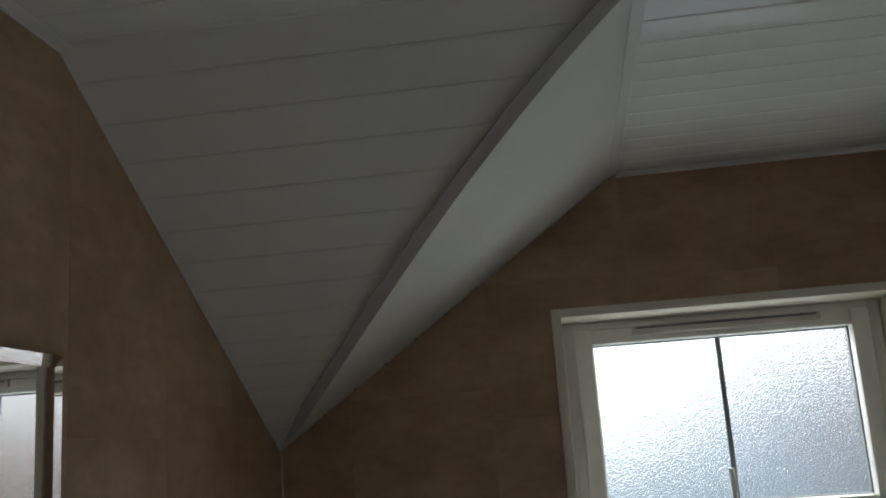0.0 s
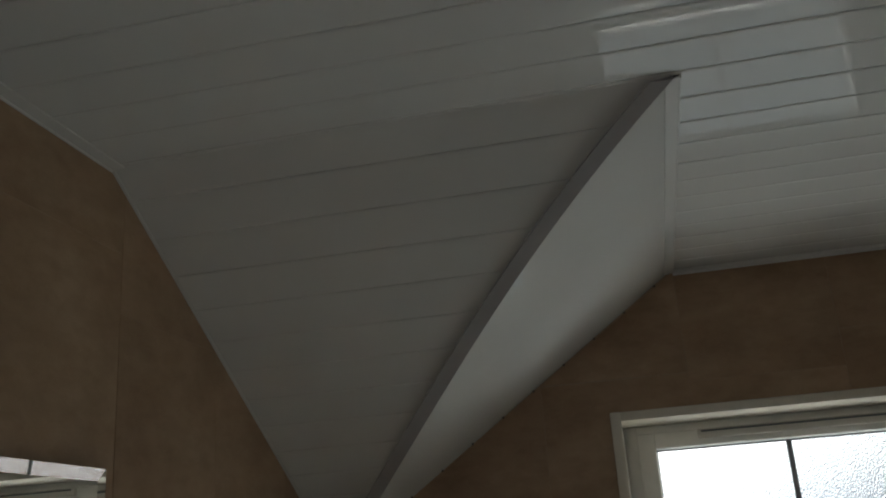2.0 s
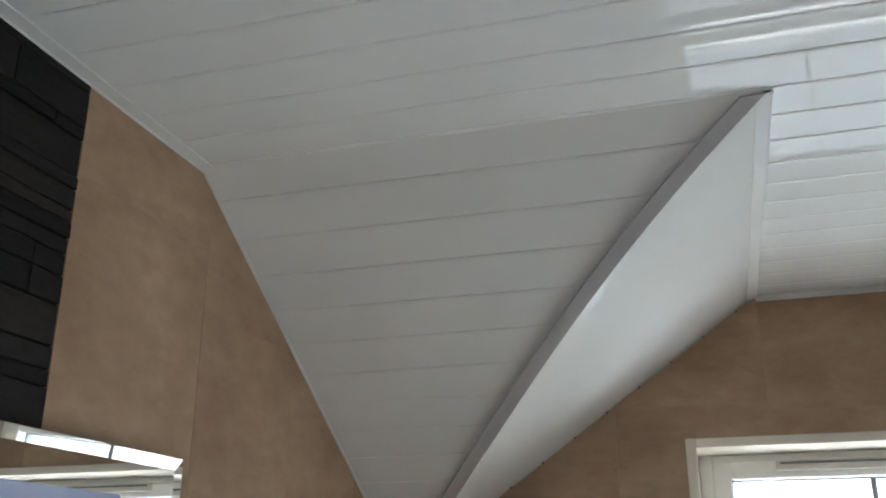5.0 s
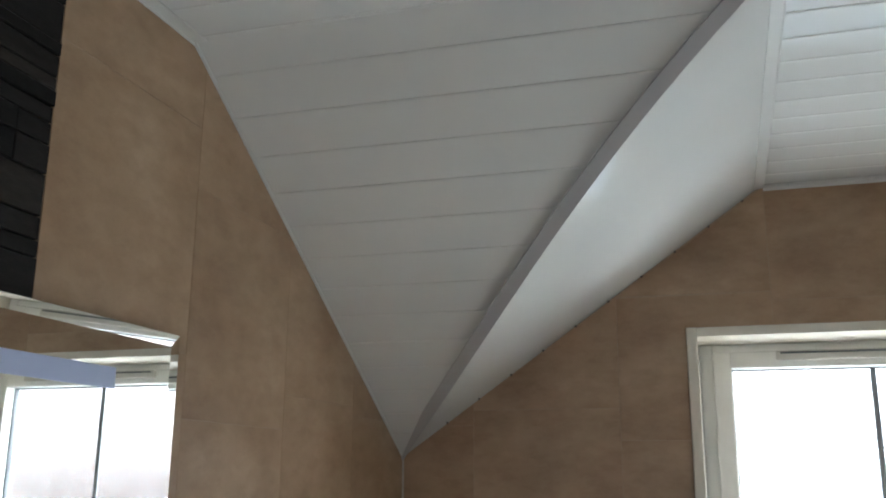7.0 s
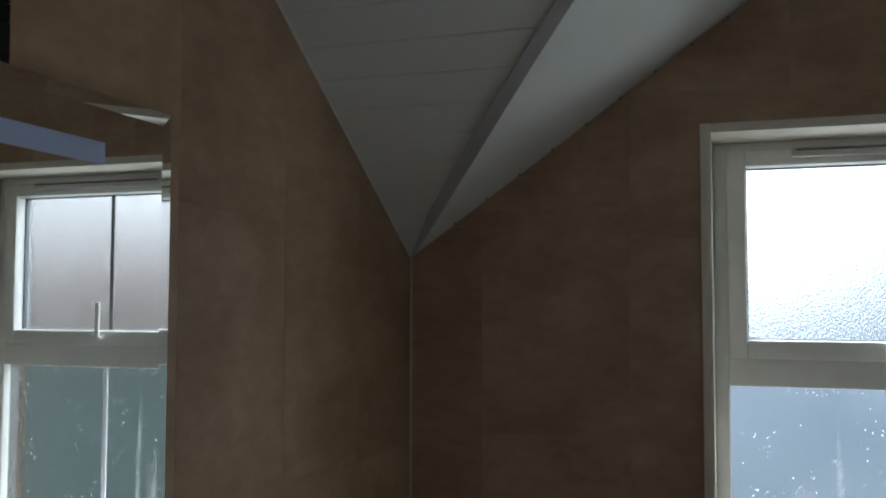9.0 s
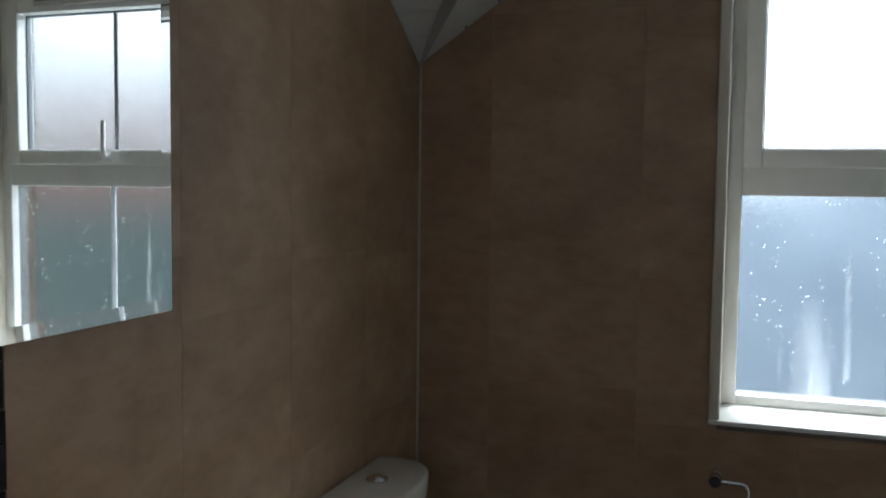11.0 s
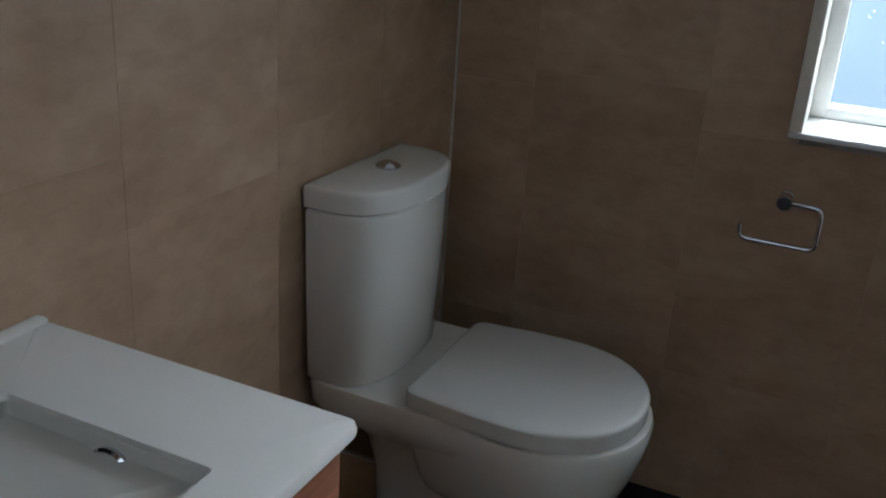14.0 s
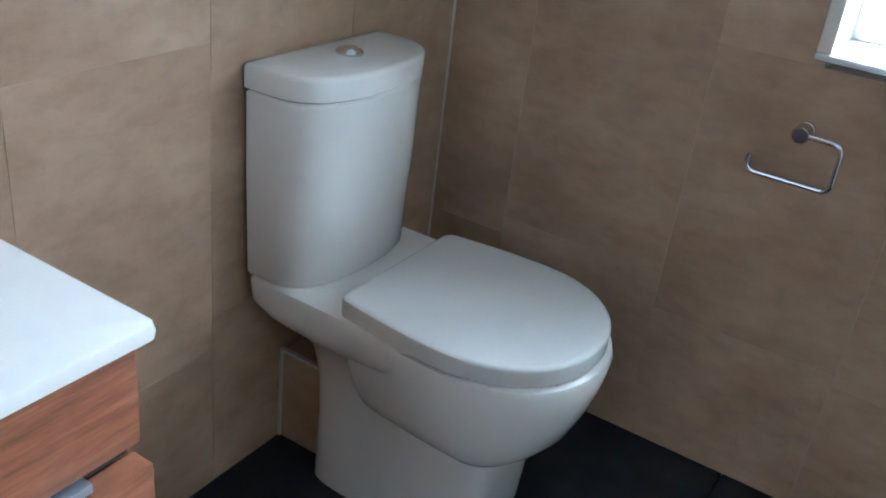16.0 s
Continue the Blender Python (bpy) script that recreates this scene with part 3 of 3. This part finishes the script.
loft(bm, [[(mirror_x(y) + d, y, z) for y, z in ((y0, z0), (y1, z0), (y1, z1), (y0, z1))] for d in (0.0002, 0.0009)])
part("frosted_band", bm, FROST, mirror, "frosted pale blue light band")

# ---- vanity unit with basin ----
VX, VY0, VY1, VZ = 0.441, -1.776, -1.172, 0.776
vanity = tagged(new("vanity_unit"), "walnut-veneered drawer vanity standing below the mirror", "vanity unit")
boxed("side_panel", (0.003, VY0 + 0.015, 0.10), (VX - 0.035, VY0 + 0.033, VZ - 0.0225), WOOD, vanity, 0.001)
boxed("side_panel", (0.003, VY1 - 0.033, 0.10), (VX - 0.035, VY1 - 0.015, VZ - 0.0225), WOOD, vanity, 0.001)
boxed("bottom_panel", (0.003, VY0 + 0.034, 0.10), (VX - 0.035, VY1 - 0.034, 0.118), WOOD, vanity, 0.001)
boxed("plinth", (0.02, VY0 + 0.03, 0.0), (VX - 0.07, VY1 - 0.03, 0.10), WOOD, vanity, 0.001)
d1 = boxed("drawer_front", (VX - 0.034, VY0 + 0.015, 0.642), (VX - 0.014, VY1 - 0.017, VZ - 0.023), WOOD, vanity, 0.0015)
d2 = boxed("drawer_front", (VX - 0.030, VY0 + 0.015, 0.37), (VX - 0.002, VY1 - 0.013, 0.620), WOOD, vanity, 0.0015)
d3 = boxed("drawer_front", (VX - 0.030, VY0 + 0.015, 0.11), (VX - 0.002, VY1 - 0.013, 0.35), WOOD, vanity, 0.0015)
for d, z in ((d1, 0.642), (d2, 0.37)):
    # Thin dark sheet laid in the gap between drawers, painting its shade.
    boxed("gap_shade", (VX - 0.0325, VY0 + 0.02, z - 0.0215), (VX - 0.0318, VY1 - 0.02, z - 0.0005), DARK, d, 0)
    boxed("finger_pull", (VX - 0.031, VY0 + 0.06, z - 0.020), (VX - 0.010, VY1 - 0.075, z - 0.0095), ALU, d, 0.001, "brushed grey metal finger pull")

basin = tagged(new("basin_top"), "white ceramic basin top with a sunken rectangular bowl", "basin")
BX0, BX1, BY0, BY1 = 0.108, 0.367, VY0 + 0.145, VY1 - 0.145


def round_rect(x0, x1, y0, y1, r, z, n=6):
    out = []
    for cx, cy_, a0 in ((x1 - r, y1 - r, 0), (x0 + r, y1 - r, 90), (x0 + r, y0 + r, 180), (x1 - r, y0 + r, 270)):
        for k in range(n + 1):
            a = radians(a0 + 90 * k / n)
            out.append((cx + r * math.cos(a), cy_ + r * math.sin(a), z))
    return out


bm = bmesh.new()
rings = [round_rect(0.003, VX - 0.006, VY0 + 0.006, VY1 - 0.006, 0.006, VZ - 0.022), round_rect(0.001, VX - 0.001, VY0 + 0.001, VY1 - 0.001, 0.010, VZ - 0.018),
         round_rect(0.001, VX, VY0, VY1, 0.011, VZ - 0.010), round_rect(0.001, VX - 0.002, VY0 + 0.002, VY1 - 0.002, 0.010, VZ - 0.003), round_rect(0.001, VX - 0.007, VY0 + 0.007, VY1 - 0.007, 0.008, VZ),
         round_rect(BX0 - 0.002, BX1 + 0.002, BY0 - 0.002, BY1 + 0.002, 0.006, VZ - 0.0005), round_rect(BX0 + 0.002, BX1 - 0.002, BY0 + 0.002, BY1 - 0.002, 0.006, VZ - 0.005),
         round_rect(BX0 + 0.004, BX1 - 0.004, BY0 + 0.005, BY1 - 0.005, 0.012, VZ - 0.090), round_rect(BX0 + 0.008, BX1 - 0.008, BY0 + 0.012, BY1 - 0.012, 0.02, VZ - 0.125), round_rect(BX0 + 0.020, BX1 - 0.020, BY0 + 0.028, BY1 - 0.028, 0.03, VZ - 0.147), round_rect(BX0 + 0.040, BX1 - 0.040, BY0 + 0.055, BY1 - 0.055, 0.03, VZ - 0.157), round_rect(BX0 + 0.07, BX1 - 0.07, BY0 + 0.09, BY1 - 0.09, 0.03, VZ - 0.162)]
loft(bm, rings)
part("basin_body", bm, CERAMIC, basin, smooth=True)
boxed("upstand", (0.0006, VY0 + 0.006, VZ - 0.002), (0.020, VY1 - 0.006, VZ + 0.007), CERAMIC, basin, 0.004)
bm = bmesh.new()
lathe(bm, [(0.0, 0.0), (0.030, 0.0), (0.031, 0.003), (0.026, 0.006), (0.0, 0.007)], (0.235, (BY0 + BY1) / 2, VZ - 0.1615), sides=28)
part("waste", bm, CHROME, basin, "chrome waste", smooth=True)
bm = bmesh.new()
lathe(bm, [(0.019, 0.003), (0.027, 0.003), (0.028, -0.003), (0.025, -0.006), (0.0205, -0.003), (0.019, 0.003)], (0.250, BY1 - 0.004, VZ - 0.042), "y", 28)
part("overflow", bm, CHROME, basin, "chrome overflow ring", smooth=True)

# ---- toilet ----
TY = -0.440
toilet = tagged(new("toilet"), "white close-coupled ceramic toilet with closed lid", "toilet")


def d_ring(x0, xf, w, z, n=3.4, back=0.03, count=40, bow=0.02):
    """Plan of a D-shaped box: flat back at x0, bowed front at xf, half width w."""
    out = [(x0, TY + w, z), (x0, TY - w, z)]
    xs = x0 + back
    for k in range(count + 1):
        a = -math.pi / 2 + math.pi * k / count
        s, c_ = math.sin(a), math.cos(a)
        y = w * math.copysign(abs(s) ** (2 / n), s)
        x = xs + (xf - bow - xs) * abs(c_) ** (2 / n) + bow * (1 - (y / w) ** 2)
        out.append((x, TY + y, z))
    return out


def seat_ring(x0, x1, w, z, grow=0.0, wide=0.016, count=44):
    """Plan of a seat lid: straight hinge edge at x0, tip at x1, swelling to its widest a third of the way along."""
    out = []
    x0, x1, w = x0 - grow, x1 + grow, w + grow
    r = 0.022
    for k in range(6):
        a = radians(90 + 90 * k / 5)
        out.append((x0 + r + r * math.cos(a), TY + (w - r) + r * math.sin(a), z))
    for k in range(6):
        a = radians(180 + 90 * k / 5)
        out.append((x0 + r + r * math.cos(a), TY - (w - r) + r * math.sin(a), z))
    xm = x0 + 0.20
    for k in range(1, 7):
        s = k / 7
        out.append((x0 + r + (xm - x0 - r) * s, TY - w - wide * math.sin(s * math.pi / 2), z))
    for k in range(count + 1):
        a = -math.pi / 2 + math.pi * k / count
        s, c_ = math.sin(a), math.cos(a)
        out.append((xm + (x1 - xm) * abs(c_) ** (2 / 2.12), TY + (w + wide) * math.copysign(abs(s) ** (2 / 2.12), s), z))
    for k in range(6, 0, -1):
        s = k / 7
        out.append((x0 + r + (xm - x0 - r) * s, TY + w + wide * math.sin(s * math.pi / 2), z))
    return out


bm = bmesh.new()
loft(bm, [d_ring(0.016, 0.146, 0.167, 0.424), d_ring(0.013, 0.150, 0.171, 0.430), d_ring(0.010, 0.155, 0.174, 0.60), d_ring(0.008, 0.159, 0.1745, 0.752), d_ring(0.010, 0.155, 0.171, 0.756)])
part("cistern", bm, CERAMIC, toilet, smooth=True)
bm = bmesh.new()
loft(bm, [d_ring(0.012, 0.155, 0.171, 0.757), d_ring(0.005, 0.161, 0.1755, 0.760), d_ring(0.004, 0.163, 0.1755, 0.791), d_ring(0.0046, 0.162, 0.1745, 0.7955), d_ring(0.0065, 0.159, 0.1715, 0.7985), d_ring(0.011, 0.153, 0.166, 0.7998), d_ring(0.025, 0.12, 0.13, 0.8010)])
lid = part("cistern_lid", bm, CERAMIC, toilet, smooth=True)
bm = bmesh.new()
lathe(bm, [(0.0, 0.0), (0.024, 0.0), (0.024, 0.004), (0.0215, 0.0065), (0.0195, 0.0050), (0.0175, 0.0085), (0.013, 0.0115), (0.007, 0.0130), (0.0, 0.0135)], (0.072, TY + 0.001, 0.8000), sides=32)
part("flush_button", bm, CHROME, lid, "chrome dual flush button", smooth=True)
# pan: rear deck and foot
bm = bmesh.new()


def foot_ring(x0, x1, w, z, n=3.2):
    out = []
    cx, rx = (x0 + x1) / 2, (x1 - x0) / 2
    for k in range(48):
        a = 2 * math.pi * k / 48
        s, c_ = math.sin(a), math.cos(a)
        out.append((cx + rx * math.copysign(abs(c_) ** (2 / n), c_), TY + w * math.copysign(abs(s) ** (2 / n), s), z))
    return out


loft(bm, [foot_ring(0.120, 0.478, 0.120, 0.0, 6.5), foot_ring(0.118, 0.482, 0.118, 0.03, 6.5), foot_ring(0.116, 0.492, 0.113, 0.15, 6.5), foot_ring(0.110, 0.50, 0.113, 0.23, 6.5), foot_ring(0.088, 0.49, 0.122, 0.268, 4),
          foot_ring(0.066, 0.47, 0.135, 0.306), foot_ring(0.034, 0.44, 0.157, 0.338, 4), foot_ring(0.012, 0.42, 0.176, 0.360, 6), foot_ring(0.006, 0.41, 0.182, 0.382, 9), foot_ring(0.006, 0.40, 0.182, 0.415, 10), foot_ring(0.012, 0.39, 0.177, 0.424, 10)])
# bowl
loft(bm, [seat_ring(0.30, 0.455, 0.060, 0.212, 0, 0.01), seat_ring(0.268, 0.508, 0.100, 0.216, 0, 0.012), seat_ring(0.252, 0.540, 0.122, 0.228, 0, 0.013), seat_ring(0.242, 0.563, 0.137, 0.247, 0, 0.014), seat_ring(0.231, 0.586, 0.151, 0.280, 0, 0.016),
          seat_ring(0.222, 0.603, 0.161, 0.328, 0, 0.0165), seat_ring(0.216, 0.613, 0.166, 0.37, 0, 0.017),
          seat_ring(0.212, 0.618, 0.171, 0.408, 0, 0.017), seat_ring(0.214, 0.614, 0.168, 0.417, 0, 0.017), seat_ring(0.225, 0.60, 0.155, 0.420, 0, 0.016)])
part("pan", bm, CERAMIC, toilet, smooth=True)
bm = bmesh.new()
loft(bm, [seat_ring(0.212, 0.602, 0.166, 0.421), seat_ring(0.208, 0.605, 0.169, 0.424), seat_ring(0.208, 0.605, 0.169, 0.4505), seat_ring(0.2092, 0.6035, 0.168, 0.4545), seat_ring(0.2125, 0.600, 0.1645, 0.4570), seat_ring(0.218, 0.593, 0.159, 0.4578), seat_ring(0.25, 0.56, 0.125, 0.4581)])
part("seat_lid", bm, SEAT, toilet, "white plastic lid with a squared hinge end", smooth=True)

# ---- boxed-in pipe behind the toilet ----
boxing = tagged(new("pipe_boxing"), "low tiled pipe boxing with white edge trims", "pipe boxing")
boxed("tile", (0.002, -0.503, 0.0), (0.120, -0.004, 0.205), TILE, boxing, 0.002)
boxed("edge_trim", (0.0015, -0.5075, 0.0), (0.0085, -0.5035, 0.205), SEALANT, boxing, 0.001)
boxed("edge_trim", (0.0015, -0.5075, 0.2055), (0.122, -0.498, 0.2125), SEALANT, boxing, 0.001)

# ---- toilet roll holder ----
holder = tagged(new("toilet_roll_holder"), "open chrome wire toilet roll holder on the tiled wall", "toilet roll holder")
bm = bmesh.new()
lathe(bm, [(0.0, 0.0), (0.0155, 0.0), (0.0155, -0.010), (0.0135, -0.012), (0.0135, -0.014), (0.0155, -0.016), (0.0155, -0.044), (0.0135, -0.047), (0.0, -0.047)], (0.738, -0.0003, 0.752), "y", 32)
part("rosette", bm, CHROME, holder, smooth=True)
bm = bmesh.new()
tube(bm, rounded_path([(0.738, -0.038, 0.752), (0.810, -0.045, 0.752), (0.810, -0.045, 0.667), (0.664, -0.045, 0.667), (0.664, -0.045, 0.697)], 0.018), 0.0048)
part("wire_arm", bm, CHROME, holder, smooth=True)

# ---- recessed ceiling lamp ----
lamp = tagged(new("downlight"), "chrome recessed downlight, unlit, in the boarded ceiling", "downlight")
lamp.location = (0.554, -1.567, Z_CEIL)
bm = bmesh.new()
lathe(bm, [(0.0255, -0.001), (0.0260, -0.0060), (0.0280, -0.0090), (0.0310, -0.0098), (0.0350, -0.0082), (0.0395, -0.0030), (0.0405, -0.0010), (0.0405, 0.001)], (0, 0, 0), sides=48)
part("bezel", bm, CHROME, lamp, smooth=True)
bm = bmesh.new()
lathe(bm, [(0.0, -0.0012), (0.012, -0.0016), (0.0255, -0.0022), (0.0255, 0.003), (0.0, 0.003)], (0, 0, 0), sides=40)
part("lamp_face", bm, LENS, lamp, "grey reflector lamp behind glass", smooth=True)
bm = bmesh.new()
tube(bm, rounded_path([(-0.010, 0.004, -0.003), (0.0, -0.004, -0.007), (0.012, 0.003, -0.003)], 0.004), 0.0018, 8)
part("lamp_capsule", bm, CHROME, lamp, smooth=True)

# ---- tiles, last ----
GAP = 0.0004
lip = random.Random(3)


def heights(first, step_up=(0.37, 0.545)):
    """Joint heights of a column from one joint, going up with the given steps and down with the same ones."""
    z, k, ups = first, 0, [first]
    while z < 2.6:
        z += step_up[k % 2]
        ups.append(z)
        k += 1
    z, k = first, 1
    while z > 0:
        z -= step_up[k % 2]
        ups.insert(0, max(z, 0.0))
        k += 1
    return ups


def tile(name, polys, at, material, parent, thick=TK, edge=0.0004):
    bm = bmesh.new()
    for p in polys:
        slab(bm, p, at, thick, edge)
    return part(name, bm, material, parent)


def wall_west_at(y, z, d):
    return (-TK + d, y, z)


cols = [(-0.340, 0.0, 0.885), (-0.682, -0.340, 0.905), (-1.024, -0.682, 0.840), (SPLIT_Y1, -1.024, 0.940), (-2.142, SPLIT_Y0, 0.86), (-2.484, -2.142, 0.94), (ROOM_Y, -2.484, 0.88)]
for y0, y1, first in cols:
    hs = heights(first)
    for z0, z1 in zip(hs, hs[1:]):
        poly = [(y0 + GAP, z0 + GAP), (y1 - GAP, z0 + GAP), (y1 - GAP, z1 - GAP), (y0 + GAP, z1 - GAP)]
        poly = clip_poly(poly, 0, 1, Z_CEIL)
        poly = poly and clip_poly(poly, SLOPE, 1, Z_EAVE)
        poly = poly and tidy(poly)
        if poly:
            tile("tile", [poly], wall_west_at, TILE, west, TK + lip.choice((0.0, 0.0001, 0.0003)))

# black split-stone band: courses of uneven height, each of two or three uneven pieces
rnd = random.Random(7)
z = 0.0
while z < Z_CEIL - 0.005:
    h = min(rnd.choice((0.018, 0.022, 0.03, 0.038, 0.055)), Z_CEIL - z)
    y = SPLIT_Y1
    first = True
    while y > SPLIT_Y0 + 0.01:
        w = rnd.choice((0.12, 0.19, 0.28)) * (0.5 if first and rnd.random() < 0.5 else 1)
        first = False
        y0 = max(y - w, SPLIT_Y0)
        poly = tidy([(y0 + 0.001, z + 0.001), (y - 0.001, z + 0.001), (y - 0.001, z + h - 0.001), (y0 + 0.001, z + h - 0.001)])
        if poly:
            tile("split_stone", [poly], wall_west_at, SPLIT, west, TK + rnd.choice((0.0, 0.0008, 0.0018, 0.003)), 0.0012)
        y = y0
    z += h


def wall_north_at(x, z, d):
    return (x, TK - d, z)


HX0, HX1, HZ0, HZ1 = 0.722, 1.578, WZ0 - 0.018, 2.016
RISE = (Z_CEIL - Z_EAVE) / X_CHEEK
for x0, x1, first in [(0.0, 0.188, 0.900), (0.188, 0.553, 0.938), (0.553, 0.917, 0.862), (0.917, 1.282, 0.840), (1.282, 1.647, 0.93), (1.647, ROOM_X, 0.87)]:
    hs = heights(first, (0.345, 0.55))
    for z0, z1 in zip(hs, hs[1:]):
        u0, u1, w0, w1 = x0 + GAP, x1 - GAP, z0 + GAP, z1 - GAP
        pieces = []
        if u1 <= HX0 or u0 >= HX1 or w1 <= HZ0 or w0 >= HZ1:
            pieces.append((u0, u1, w0, w1))
        else:
            if u0 < HX0:
                pieces.append((u0, HX0, w0, w1))
            if u1 > HX1:
                pieces.append((HX1, u1, w0, w1))
            m0, m1 = max(u0, HX0), min(u1, HX1)
            if w0 < HZ0:
                pieces.append((m0, m1, w0, HZ0))
            if w1 > HZ1:
                pieces.append((m0, m1, HZ1, w1))
        polys = []
        for p0, p1, q0, q1 in pieces:
            poly = clip_poly([(p0, q0), (p1, q0), (p1, q1), (p0, q1)], 0, 1, Z_CEIL)
            poly = poly and clip_poly(poly, -RISE, 1, Z_EAVE)
            poly = poly and tidy(poly)
            if poly:
                polys.append(poly)
        if polys:
            tile("tile", polys, wall_north_at, TILE, north, TK + lip.choice((0.0, 0.0001, 0.0003)))

# floor tiles
nx, ny = 5, 8
for i in range(nx):
    for j in range(ny):
        x0, x1 = ROOM_X * i / nx + 0.0015, ROOM_X * (i + 1) / nx - 0.0015
        y0, y1 = ROOM_Y * (j + 1) / ny + 0.0015, ROOM_Y * j / ny - 0.0015
        tile("tile", [[(x0, y0), (x1, y0), (x1, y1), (x0, y1)]], lambda u, w, d: (u, w, d - TK), FLOOR, floor)
